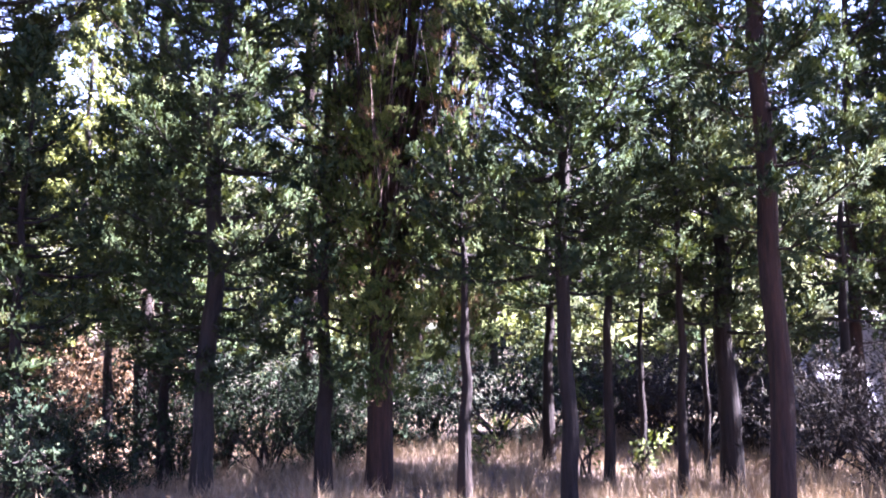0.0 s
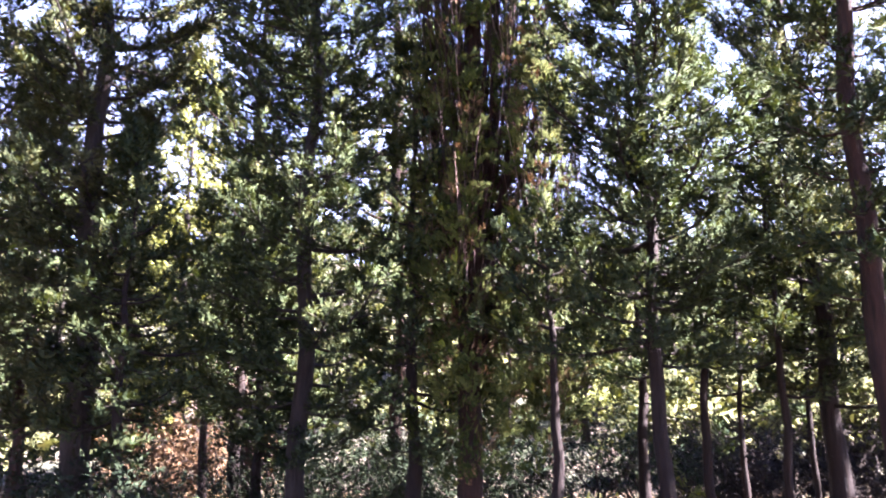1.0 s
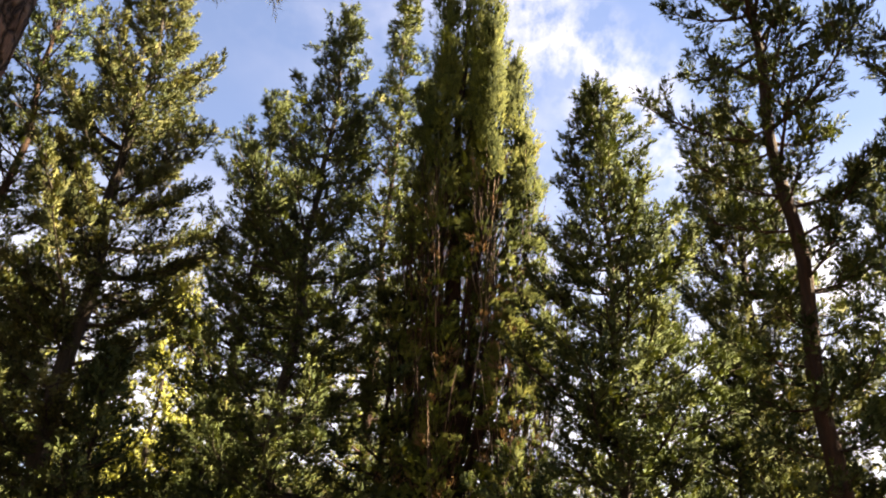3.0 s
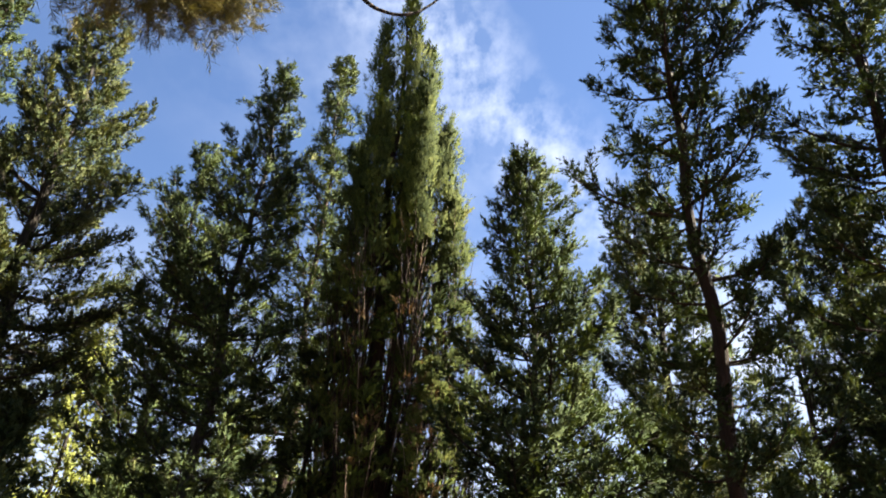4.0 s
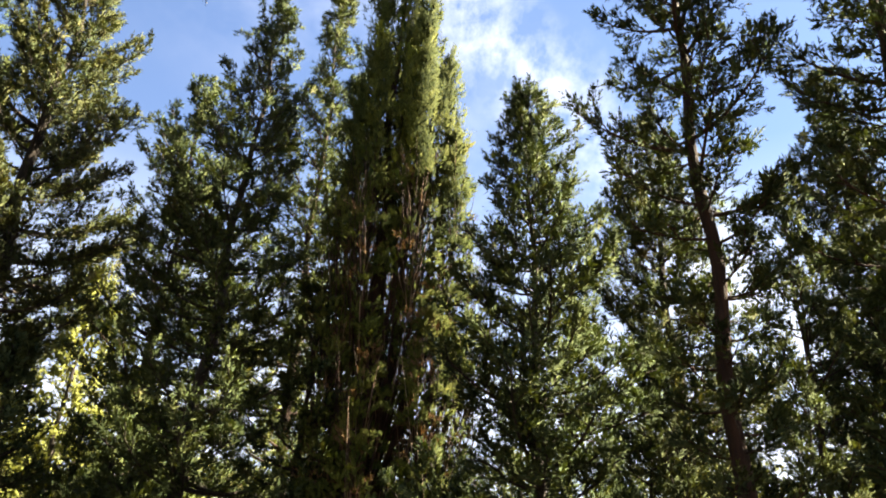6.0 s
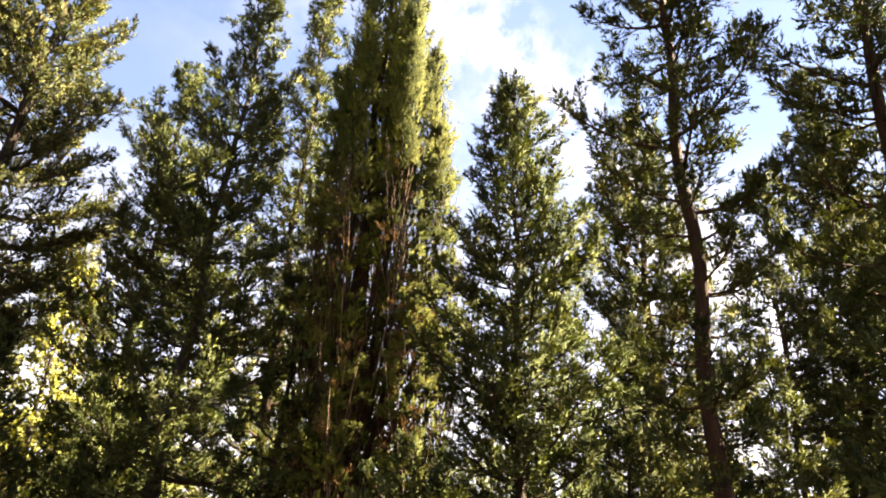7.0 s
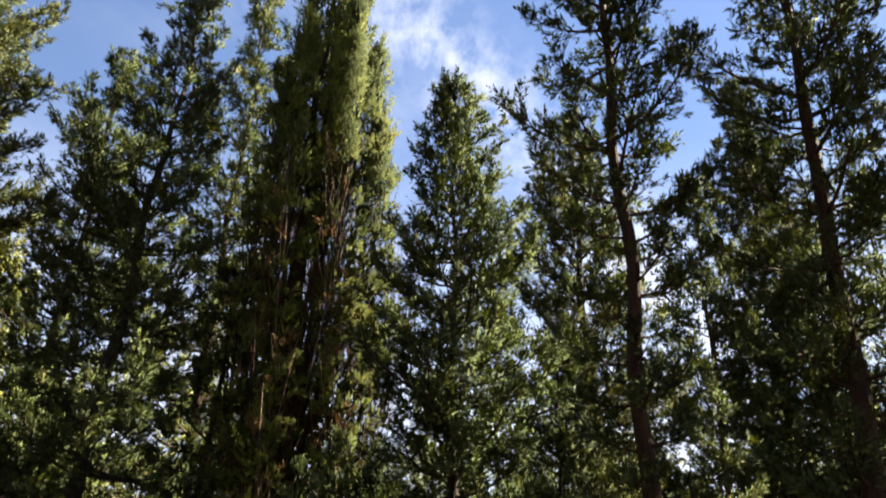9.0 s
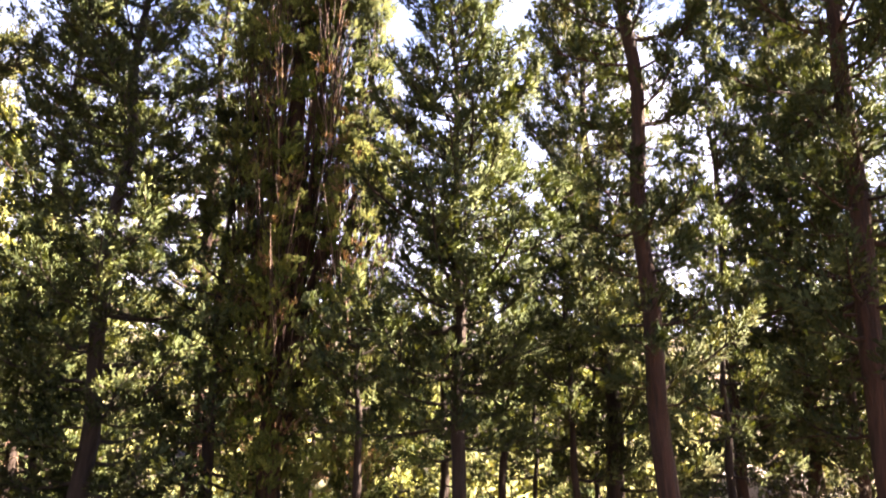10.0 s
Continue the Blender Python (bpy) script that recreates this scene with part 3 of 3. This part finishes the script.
# the many-spired upright cypress in the middle of the row
column_tree("upright_cypress", on_ground(-4.4, 7.7), [
    # x, y from the base; lower end, top, half width
    (0.17, 0.05, 3.6, 10.6, 0.22), (-0.14, 0.06, 4.2, 9.95, 0.19), (0.46, 0.0, 3.6, 9.5, 0.20), (-0.08, -0.22, 4.6, 8.35, 0.24),
    (-0.30, 0.0, 3.2, 7.7, 0.27), (0.72, -0.02, 4.2, 8.2, 0.25), (0.84, -0.10, 3.2, 7.0, 0.22), (1.02, -0.05, 2.8, 5.75, 0.15),
    (0.28, 0.36, 2.0, 8.7, 0.32), (0.42, -0.24, 4.6, 8.6, 0.24), (-0.38, -0.05, 2.0, 6.4, 0.26),
    (0.66, -0.26, 1.0, 5.0, 0.36), (0.05, -0.30, 0.9, 4.7, 0.38), (-0.26, -0.08, 1.0, 5.1, 0.34), (0.82, 0.0, 1.3, 4.8, 0.32), (0.30, 0.30, 1.2, 5.4, 0.42),
], 0.23, 11, "tall dense many-stemmed upright cypress, sunlit along one flank", "cypress tree")

# the spreading cypresses of the front row
spreading_tree("spreading_cypress", on_ground(22.35, 5.5), 10.6, 0.155, ((1.9, 0.3), (3.0, 0.55), (4.6, 0.65), (5.6, 0.86), (8.4, 0.78), (9.8, 0.45), (10.6, 0.1)), 21,
               "tall sparse cypress with bare reddish trunk and dark leaf plumes", lean=(-0.16, 0.2), sway=0.03, limbs=116, rise=(2, 34), spacing=0.09, holes=0.5, keep=24)
spreading_tree("spreading_cypress", on_ground(-16.2, 8.0), 9.15, 0.20, ((1.0, 0.75), (2.5, 1.15), (5.0, 1.2), (6.2, 0.95), (7.4, 0.62), (8.3, 0.42), (9.15, 0.06)), 22,
               "spreading cypress with a narrow pointed crown and leaning grey trunk", lean=(0.22, 0.2), limbs=150, rise=(-4, 45), wood=GREY_BARK)
spreading_tree("spreading_cypress", on_ground(8.7, 6.3), 6.62, 0.135, ((1.8, 0.75), (2.7, 1.05), (3.9, 0.92), (5.0, 0.66), (5.6, 0.46), (6.05, 0.36), (6.62, 0.05)), 23,
               "pointed spreading cypress with a conical dark green crown", lean=(-0.10, 0.1), limbs=140, rise=(-5, 45), wood=SHADED_BARK)
spreading_tree("spreading_cypress", on_ground(-29.6, 9.0), 9.9, 0.33, ((1.3, 0.8), (2.8, 1.0), (4.5, 0.9), (5.7, 1.32), (7.3, 1.14), (8.8, 0.78), (9.9, 0.22)), 24,
               "broad old cypress with a rough trunk and warm sunlit crown", limbs=205, inner=0.28, leaves=WARM_LIT, rise=(-3, 42), plume=0.165, finger=0.052, width=0.0165, keep=22, wood=GREY_BARK)
spreading_tree("spreading_cypress", on_ground(19.1, 8.6), 7.9, 0.21, ((1.6, 0.9), (3.0, 1.3), (5.2, 1.05), (6.8, 0.68), (7.9, 0.1)), 25, "warm sunlit cypress with tan inner leaves and a dark trunk",
               lean=(-0.22, 0.1), leaves=WARM_LIT, limbs=135, rise=(0, 46), plume=0.16, wood=SHADED_BARK)
spreading_tree("spreading_cypress", on_ground(-9.2, 11.5), 12.8, 0.20, ((2.2, 1.3), (5.0, 1.6), (9.0, 1.0), (11.2, 0.55), (12.8, 0.08)), 26,
               "slender cypress with drooping paler tips behind the upright one", limbs=130, droop=0.30, plume=0.19, finger=0.060, width=0.0195, spacing=0.12)
spreading_tree("spreading_cypress", on_ground(-19.2, 11.5), 10.1, 0.20, ((1.4, 0.8), (4.0, 0.95), (7.0, 1.3), (8.8, 0.9), (10.1, 0.1)), 27, "paler green spreading cypress in the second row",
               limbs=130, plume=0.19, finger=0.060, width=0.0195, spacing=0.12)
spreading_tree("spreading_cypress", on_ground(-36.5, 10.3), 10.9, 0.25, ((1.6, 1.1), (5.0, 1.35), (8.5, 0.95), (10.9, 0.1)), 28, DARK_LABEL, limbs=110, plume=0.19, finger=0.060, width=0.0195, spacing=0.12)
spreading_tree("spreading_cypress", on_ground(34.6, 5.7), 10.4, 0.19, ((1.9, 0.65), (3.0, 0.85), (5.2, 0.85), (7.0, 0.62), (9.4, 0.45), (10.4, 0.1)), 29,
               "dark spreading cypress with a crooked leaning trunk", lean=(0.34, 0.2), limbs=160, rise=(0, 38), plume=0.16, keep=20)
spreading_tree("spreading_cypress", on_ground(30.9, 13.6), 11.8, 0.26, ((1.4, 1.6), (4.5, 1.8), (8.2, 1.35), (11.8, 0.2)), 30, "dense dark cypress with browning inner leaves",
               limbs=190, leaves=WARM_LIT, plume=0.19, finger=0.062, width=0.020, spacing=0.115)

# dark cypresses in the second row
for az, d, height, seed in ((33.5, 13.0, 8.2, 135), (38.0, 14.0, 9.6, 136), (26.6, 12.4, 9.0, 137), (-33.0, 13.0, 6.4, 138), (-17.8, 15.0, 5.6, 153)):
    spreading_tree("spreading_cypress", on_ground(az, d), height, 0.20, ((1.2, 1.3), (3.0, 1.7), (height * 0.7, 1.2), (height, 0.15)), seed, DARK_LABEL,
                   limbs=80, plume=0.26, finger=0.09, width=0.034, each=7, tufts=6, spacing=0.16)

# thin trunks between them, with smaller crowns
for az, d, height, girth, reach, base, seed in (
        (7.2, 9.2, 4.6, 0.14, 0.7, 1.3, 41), (11.3, 8.1, 4.9, 0.12, 0.75, 1.5, 42), (13.5, 9.3, 4.2, 0.08, 0.6, 1.2, 43),
        (16.0, 8.1, 4.6, 0.10, 0.7, 1.5, 44), (17.6, 9.0, 4.4, 0.075, 0.6, 1.3, 45), (-18.6, 8.6, 3.6, 0.13, 0.7, 1.0, 46),
        (-20.0, 9.5, 4.4, 0.19, 0.85, 1.2, 47), (-27.2, 8.2, 4.2, 0.13, 0.9, 1.1, 48), (-8.1, 7.7, 5.0, 0.17, 0.9, 1.0, 49),
        (-22.0, 12.5, 4.6, 0.14, 0.9, 1.4, 50), (-1.6, 12.5, 5.6, 0.10, 0.9, 1.4, 51), (26.0, 11.0, 5.0, 0.15, 1.2, 1.4, 52)):
    young = spreading_tree("young_cypress", on_ground(az, d), height, girth, ((base, reach * 0.8), (base + 0.35 * (height - base), reach), (height, 0.1)), seed,
                           "thin-trunked young cypress with a small dark crown", group="young cypresses between the tall ones",
                           limbs=26 if az > 5 else 42, rise=(-10, 38), keep=5, wood=SHADED_BARK, sides=8, plume=0.17, finger=0.060, width=0.020, each=8, tufts=8, spacing=0.12)
    if seed == 47:
        # a tangle of bare broken twigs hangs from this trunk
        pale, rng = Quads(), np.random.default_rng(9)
        for k in range(16):
            a, z, out = rng.uniform(0, 6.28), rng.uniform(1.0, 2.2), rng.uniform(0.15, 0.42)
            m = np.linspace(0, 1, 7)
            line = np.stack([out * m * math.sin(a) + 0.02 * np.sin(m * 9 + k), out * m * math.cos(a), z + 0.12 * np.sin(m * 3.1) - 0.35 * m ** 2 * rng.uniform(0.3, 1.2)], -1)
            pale.tube(line, np.linspace(0.008, 0.002, 7), 4)
        part("dead_twigs", pale.mesh("dead_twigs", [PALE_BARK]), young, "tangle of pale bare twigs")
spreading_tree("forked_cypress", on_ground(1.45, 7.0), 3.3, 0.125, ((1.9, 0.5), (2.6, 0.9), (3.3, 0.2)), 53, "short thin dark trunk that forks into sparse bare limbs", "tree",
               limbs=14, keep=10, rise=(10, 40), wood=SHADED_BARK)

# sunlit trees on the slope behind
for az, d, height, reach, seed in ((-23.6, 16.0, 8.3, 1.9, 61), (-31.0, 22.0, 8.8, 2.8, 62), (-12.6, 21.0, 8.6, 2.2, 63), (-4.0, 22.0, 7.2, 2.6, 64),
                                   (3.5, 20.0, 4.8, 2.4, 65), (9.5, 24.0, 5.2, 2.7, 66), (15.0, 21.0, 4.8, 2.4, 67), (21.5, 25.0, 5.6, 2.7, 68),
                                   (28.5, 22.0, 4.0, 2.2, 69), (35.0, 19.0, 6.4, 2.4, 70), (-38.0, 20.0, 8.3, 2.5, 71),
                                   (-18.5, 25.0, 7.4, 2.8, 72), (-27.0, 26.5, 8.2, 2.8, 73), (-9.0, 26.0, 7.6, 2.8, 74), (6.5, 29.0, 5.4, 2.9, 76), (18.5, 29.0, 5.4, 2.9, 77)):
    spreading_tree("broadleaf_tree", on_ground(az, d), height, 0.22, ((0.4, reach * 0.6), (height * 0.35, reach), (height * 0.75, reach * 0.7), (height, 0.4)), seed,
                   "bushy yellow-green tree on the sunlit slope", "tree", group="trees on the slope", limbs=105 if seed == 61 else 52, rise=(0, 55), spacing=0.28, plume=0.36, each=6, finger=0.11, width=0.055, tufts=7, core=5,
                   spread=(25, 75), keep=4, leaves=BRIGHT if seed == 61 else BROADLEAF, wood=GREY_BARK, sides=8)

# ---- the near pine ----
def near_pine():
    rng = np.random.default_rng(5)
    tree = thing("pine_tree", on_ground(-44.2, 3.6), "near leaning pine with dark furrowed bark and a drooping bough", "pine tree")
    base = np.array(tree.location)

    def at(az, el, d):
        el += 0.7
        p = polar(az, d)
        return np.array([p.x, p.y, EYE + d * math.tan(radians(el))]) - base
    s = np.linspace(0, 1, 160)
    foot, top = np.array([0, 0, -0.15]), at(-34.4, 62, 4.4)
    path = foot + (top - foot) * s[:, None] + np.stack([-0.12 * np.sin(s * 3.1), 0 * s, 0 * s], -1)
    # plates of bark with deep upright furrows between them
    sides, rings = 84, len(path)
    turn = np.linspace(0, 2 * math.pi, sides, endpoint=False)
    girth = 0.19 * (1 - 0.6 * s) * (1 + 0.3 * np.exp(-s * 25))
    relief = np.array([[noise.fractal(Vector((math.cos(a) * 3.2, math.sin(a) * 3.2, k * 0.16)), 0.8, 2.2, 4) for a in turn] for k in range(rings)])
    relief = np.clip(np.abs(relief) * 2.2, 0, 1) ** 0.6
    size = girth[:, None] * (0.88 + 0.13 * relief)
    ring = path[:, None] + size[..., None] * np.stack([np.cos(turn), np.sin(turn), 0 * turn], -1)[None]
    i, j = np.meshgrid(np.arange(rings - 1), np.arange(sides), indexing="ij")
    k = (j + 1) % sides
    trunk = Quads()
    trunk.put(ring.reshape(-1, 3), np.stack([i * sides + j, i * sides + k, (i + 1) * sides + k, (i + 1) * sides + j], -1).reshape(-1, 4))
    part("trunk", trunk.mesh("trunk", [PINE_BARK]), tree)

    def limb(points, r0, r1):
        points = np.array(points)
        t = np.linspace(0, 1, len(points))
        fine = np.linspace(0, 1, 44)
        line = np.stack([np.interp(fine, t, points[:, k]) for k in range(3)], -1)
        for _ in range(3):
            line[1:-1] = (line[:-2] + 2 * line[1:-1] + line[2:]) / 4
        q = Quads()
        q.tube(line, np.linspace(r0, r1, 44), 7, rng=rng, rough=0.06)
        part("limb", q.mesh("limb", [PINE_BARK]), tree)
        return line
    bough = limb([path[87], at(-36, 44.5, 4.9), at(-29, 44.6, 5.0), at(-24, 45.4, 5.0), at(-19.5, 47.0, 5.0)], 0.045, 0.008)
    limb([path[124], at(-28, 57, 4.7), at(-16, 54.0, 4.5), at(-11.0, 50.0, 4.4), at(-8.9, 48.0, 4.4), at(-7.0, 47.2, 4.4), at(-4.8, 46.95, 4.4),
          at(-2.8, 47.2, 4.45), at(-0.6, 48.2, 4.5), at(2.0, 50.2, 4.6)], 0.030, 0.006)
    needles = Quads()
    count = 760
    at_bough = bough[rng.integers(12, 44, count)]
    hang = np.abs(rng.normal(size=count)) * 0.17
    start = at_bough + rng.normal(size=(count, 3)) * np.array([0.14, 0.14, 0.05]) - np.stack([0 * hang, 0 * hang, hang], -1)
    way = unit(rng.normal(size=(count, 3)) * 0.7 + np.array([0.25, 0, -0.35]))
    needles.sprays(start, way, rng.uniform(0.10, 0.24, count), rng, 30, 0.10, 0.0065, (20, 65))
    for b, f in zip(at_bough[::3], start[::3]):
        needles.tube([b, (b + f) / 2 + rng.normal(size=3) * 0.02, f], [0.006, 0.004, 0.002], 4, slot=1)
    # unseen limb and needles overhead, added to throw shade on the trunk
    over = limb([path[140], at(-30, 66, 3.6), at(-12, 61.5, 3.2), at(4, 60.5, 3.25), at(20, 59, 3.5), at(36, 58, 4.4)], 0.06, 0.02)
    count = 1500
    start = over[rng.integers(12, 44, count)] + rng.normal(size=(count, 3)) * np.array([0.40, 0.34, 0.30]) + np.array([0, 0, 0.15])
    needles.sprays(start, unit(rng.normal(size=(count, 3)) + np.array([0, 0, 0.3])), rng.uniform(0.15, 0.3, count), rng, 24, 0.12, 0.016, (20, 65))
    part("crown", needles.mesh("crown", [NEEDLE, GREY_BARK]), tree, "tan-green drooping pine needles, plus an unseen shading mass overhead")


near_pine()

# ---- undergrowth ----
for az, d, size, height, seed, dry in (
        (-26.0, 8.0, 0.9, 1.15, 81, 0), (-22.8, 8.6, 0.8, 0.85, 82, 0), (-17.6, 8.8, 0.9, 1.5, 83, 0), (-12.0, 9.0, 1.0, 1.5, 84, 0), (-9.0, 9.4, 0.9, 1.6, 85, 0), (-14.8, 9.6, 0.9, 1.8, 98, 0), (-3.2, 10.2, 1.0, 1.5, 99, 0),
        (-0.6, 11.2, 1.0, 1.2, 86, 0), (3.8, 10.6, 1.3, 1.6, 87, 0), (7.0, 11.6, 1.1, 1.5, 88, 0), (10.0, 12.0, 1.1, 1.3, 89, 0), (14.0, 10.8, 1.1, 1.4, 90, 1), (17.5, 11.2, 1.1, 1.3, 96, 1), (-6.8, 9.4, 0.8, 1.1, 97, 0),
        (12.2, 12.6, 1.2, 1.5, 100, 1), (20.5, 11.0, 1.1, 1.4, 91, 1), (24.5, 9.8, 1.2, 1.6, 92, 1), (27.8, 9.4, 1.3, 1.4, 93, 1), (31.2, 10.3, 1.3, 1.8, 94, 1), (-32.0, 9.0, 1.0, 1.4, 95, 0)):
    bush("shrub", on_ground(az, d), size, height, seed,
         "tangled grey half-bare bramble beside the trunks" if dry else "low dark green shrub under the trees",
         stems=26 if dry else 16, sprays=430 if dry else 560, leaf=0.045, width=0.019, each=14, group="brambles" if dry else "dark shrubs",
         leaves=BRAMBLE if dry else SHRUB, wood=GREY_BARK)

for az, d, size, seed in ((-24.6, 13.5, 1.1, 115), (-22.6, 15.0, 1.3, 116), (-20.8, 14.0, 1.0, 117), (-26.0, 16.5, 1.4, 118)):
    bush("dry_shrub", on_ground(az, d), size, 1.3 * size, seed, "withered tan shrub on the sunlit slope", WITHERED, GREY_BARK, 14, 330, 0.07, 0.030, 12, 3, group="withered shrubs")

for az, d, height, seed in ((9.6, 8.3, 1.15, 111), (13.3, 8.6, 0.62, 112), (2.6, 8.8, 0.7, 113)):
    bush("sapling", on_ground(az, d), 0.24, height, seed, "slender bright green sapling in the dry grass", BROADLEAF, GREY_BARK, 4, 26, 0.085, 0.042, 6, 2, "sapling", "saplings in the grass")


rng = random.Random(3)
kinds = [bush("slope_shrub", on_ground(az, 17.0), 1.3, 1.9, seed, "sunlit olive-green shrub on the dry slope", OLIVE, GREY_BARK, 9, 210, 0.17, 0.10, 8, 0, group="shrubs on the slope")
         for az, seed in ((-27.0, 101), (-9.0, 102), (12.0, 103))]
for k in range(40):
    place = on_ground(rng.uniform(-40, 46), 16.0 + 28 * rng.random() ** 1.2)
    if -29 < math.degrees(math.atan2(place.x, place.y)) < -17 and place.length < 24:
        continue
    size = rng.uniform(0.7, 1.35) * (1 + place.length / 60)
    shrub = copy_thing(kinds[k % 3], Matrix.LocRotScale(place, Euler((0, 0, rng.uniform(0, 6.28))), (size, size, size * rng.uniform(0.8, 1.3))))

# unseen cypresses beyond the edge of the view, added mainly to cast shade
for az, d, height, seed in ((61.0, 7.0, 12.0, 130), (64.0, 10.0, 12.0, 126), (-57.0, 10.0, 10.5, 125),
                            # unseen trees behind the eye, added to block sky light from the front leaves
                            (135.0, 6.0, 12.0, 142), (158.0, 8.0, 13.0, 143), (180.0, 6.5, 12.5, 144), (203.0, 8.0, 13.0, 145),
                            (226.0, 6.2, 12.5, 146), (250.0, 7.5, 13.0, 147), (272.0, 6.5, 12.0, 148), (292.0, 8.5, 12.0, 149)):
    spreading_tree("spreading_cypress", on_ground(az, d), height, 0.24, ((1.5, 1.4), (5.0, 2.0), (height * 0.75, 1.5), (height, 0.2)), seed, DARK_LABEL,
                   limbs=60, spacing=0.30, plume=0.45, each=4, finger=0.25, width=0.15, tufts=3, core=3, keep=4)
# out of view: its high crown is added to shade the lower trees
spreading_tree("spreading_cypress", on_ground(50.4, 9.8), 9.4, 0.24, ((5.0, 0.9), (7.4, 1.3), (9.6, 0.2)), 131, "unseen tall cypress with a high crown above a bare trunk, added for shade",
               limbs=50, spacing=0.30, plume=0.45, each=4, finger=0.25, width=0.15, tufts=3, core=3, keep=4)
# also outside the view, added to keep the sun off the brambles
spreading_tree("spreading_cypress", on_ground(44.9, 11.7), 9.0, 0.18, ((2.5, 0.7), (6.0, 1.0), (9.0, 0.1)), 160, "unseen bushy cypress added to shade the brambles",
               limbs=50, spacing=0.22, plume=0.32, each=5, finger=0.15, width=0.07, tufts=5, core=4, keep=4)


def rock(place, size, seed, label):
    """A weathered block of rock, lumpy and half sunk in the ground."""
    bm = bmesh.new()
    bmesh.ops.create_icosphere(bm, subdivisions=4, radius=1.0)
    shift = Vector((seed * 3.1, seed * 1.7, 0))
    for v in bm.verts:
        bump = noise.fractal(v.co * 1.3 + shift, 0.9, 2.1, 4) * 0.35
        v.co *= 1 + bump
        v.co = Vector((v.co.x * size[0], v.co.y * size[1], max(v.co.z, -0.3) * size[2]))
    data = bpy.data.meshes.new("rock")
    bm.to_mesh(data)
    bm.free()
    data.materials.append(STONE)
    ob = new("rock", data)
    ob.location = place
    tagged(ob, label, "rock")


rock(on_ground(28.0, 15.5), (1.3, 0.9, 1.7), 1, "large pale weathered rock among the brambles")
rock(on_ground(30.6, 16.0), (0.7, 0.5, 0.9), 2, "smaller pale rock beside the large one")


def build_grass():
    """Dry grass in tufts of fine curved blades, with taller seed stalks here and there."""
    rng = np.random.default_rng(7)
    tufts = 7400
    az, d = rng.uniform(-34, 36, tufts), 6.2 + 7.5 * rng.random(tufts)
    x, y = d * np.sin(np.radians(az)), d * np.cos(np.radians(az))
    patch = np.sin(x * 1.7 + 1) * np.sin(y * 1.3 + 2) + np.sin(x * 0.6 + y * 0.9)
    stay = patch + rng.normal(size=tufts) * 0.6 > -1.0
    x, y = x[stay], y[stay]
    each = 13
    tall = np.repeat(rng.uniform(0.10, 0.30, len(x)), each)
    x, y = np.repeat(x, each), np.repeat(y, each)
    lean = rng.normal(size=(len(x), 3)) * np.array([0.45, 0.45, 0.1])
    p = np.stack([x, y, hill(x, y) - 0.02], -1) + lean * np.array([0.10, 0.10, 0.0])
    q = Quads()
    q.blades(p, unit(lean + np.array([0, 0, 1.0])), tall * rng.uniform(0.6, 1.2, len(p)), rng.uniform(0.004, 0.009, len(p)), rng, bend=0.22)
    stalk = rng.random(len(p)) < 0.02
    q.blades(p[stalk], unit(lean[stalk] * 0.5 + np.array([0, 0, 1.0])), rng.uniform(0.3, 0.5, stalk.sum()), 0.006, rng, bend=0.1)
    tagged(new("dry_grass", q.mesh("dry_grass", [STRAW])), "patchy dry straw-coloured grass in low tufts", "grass", kind="stuff")


build_grass()
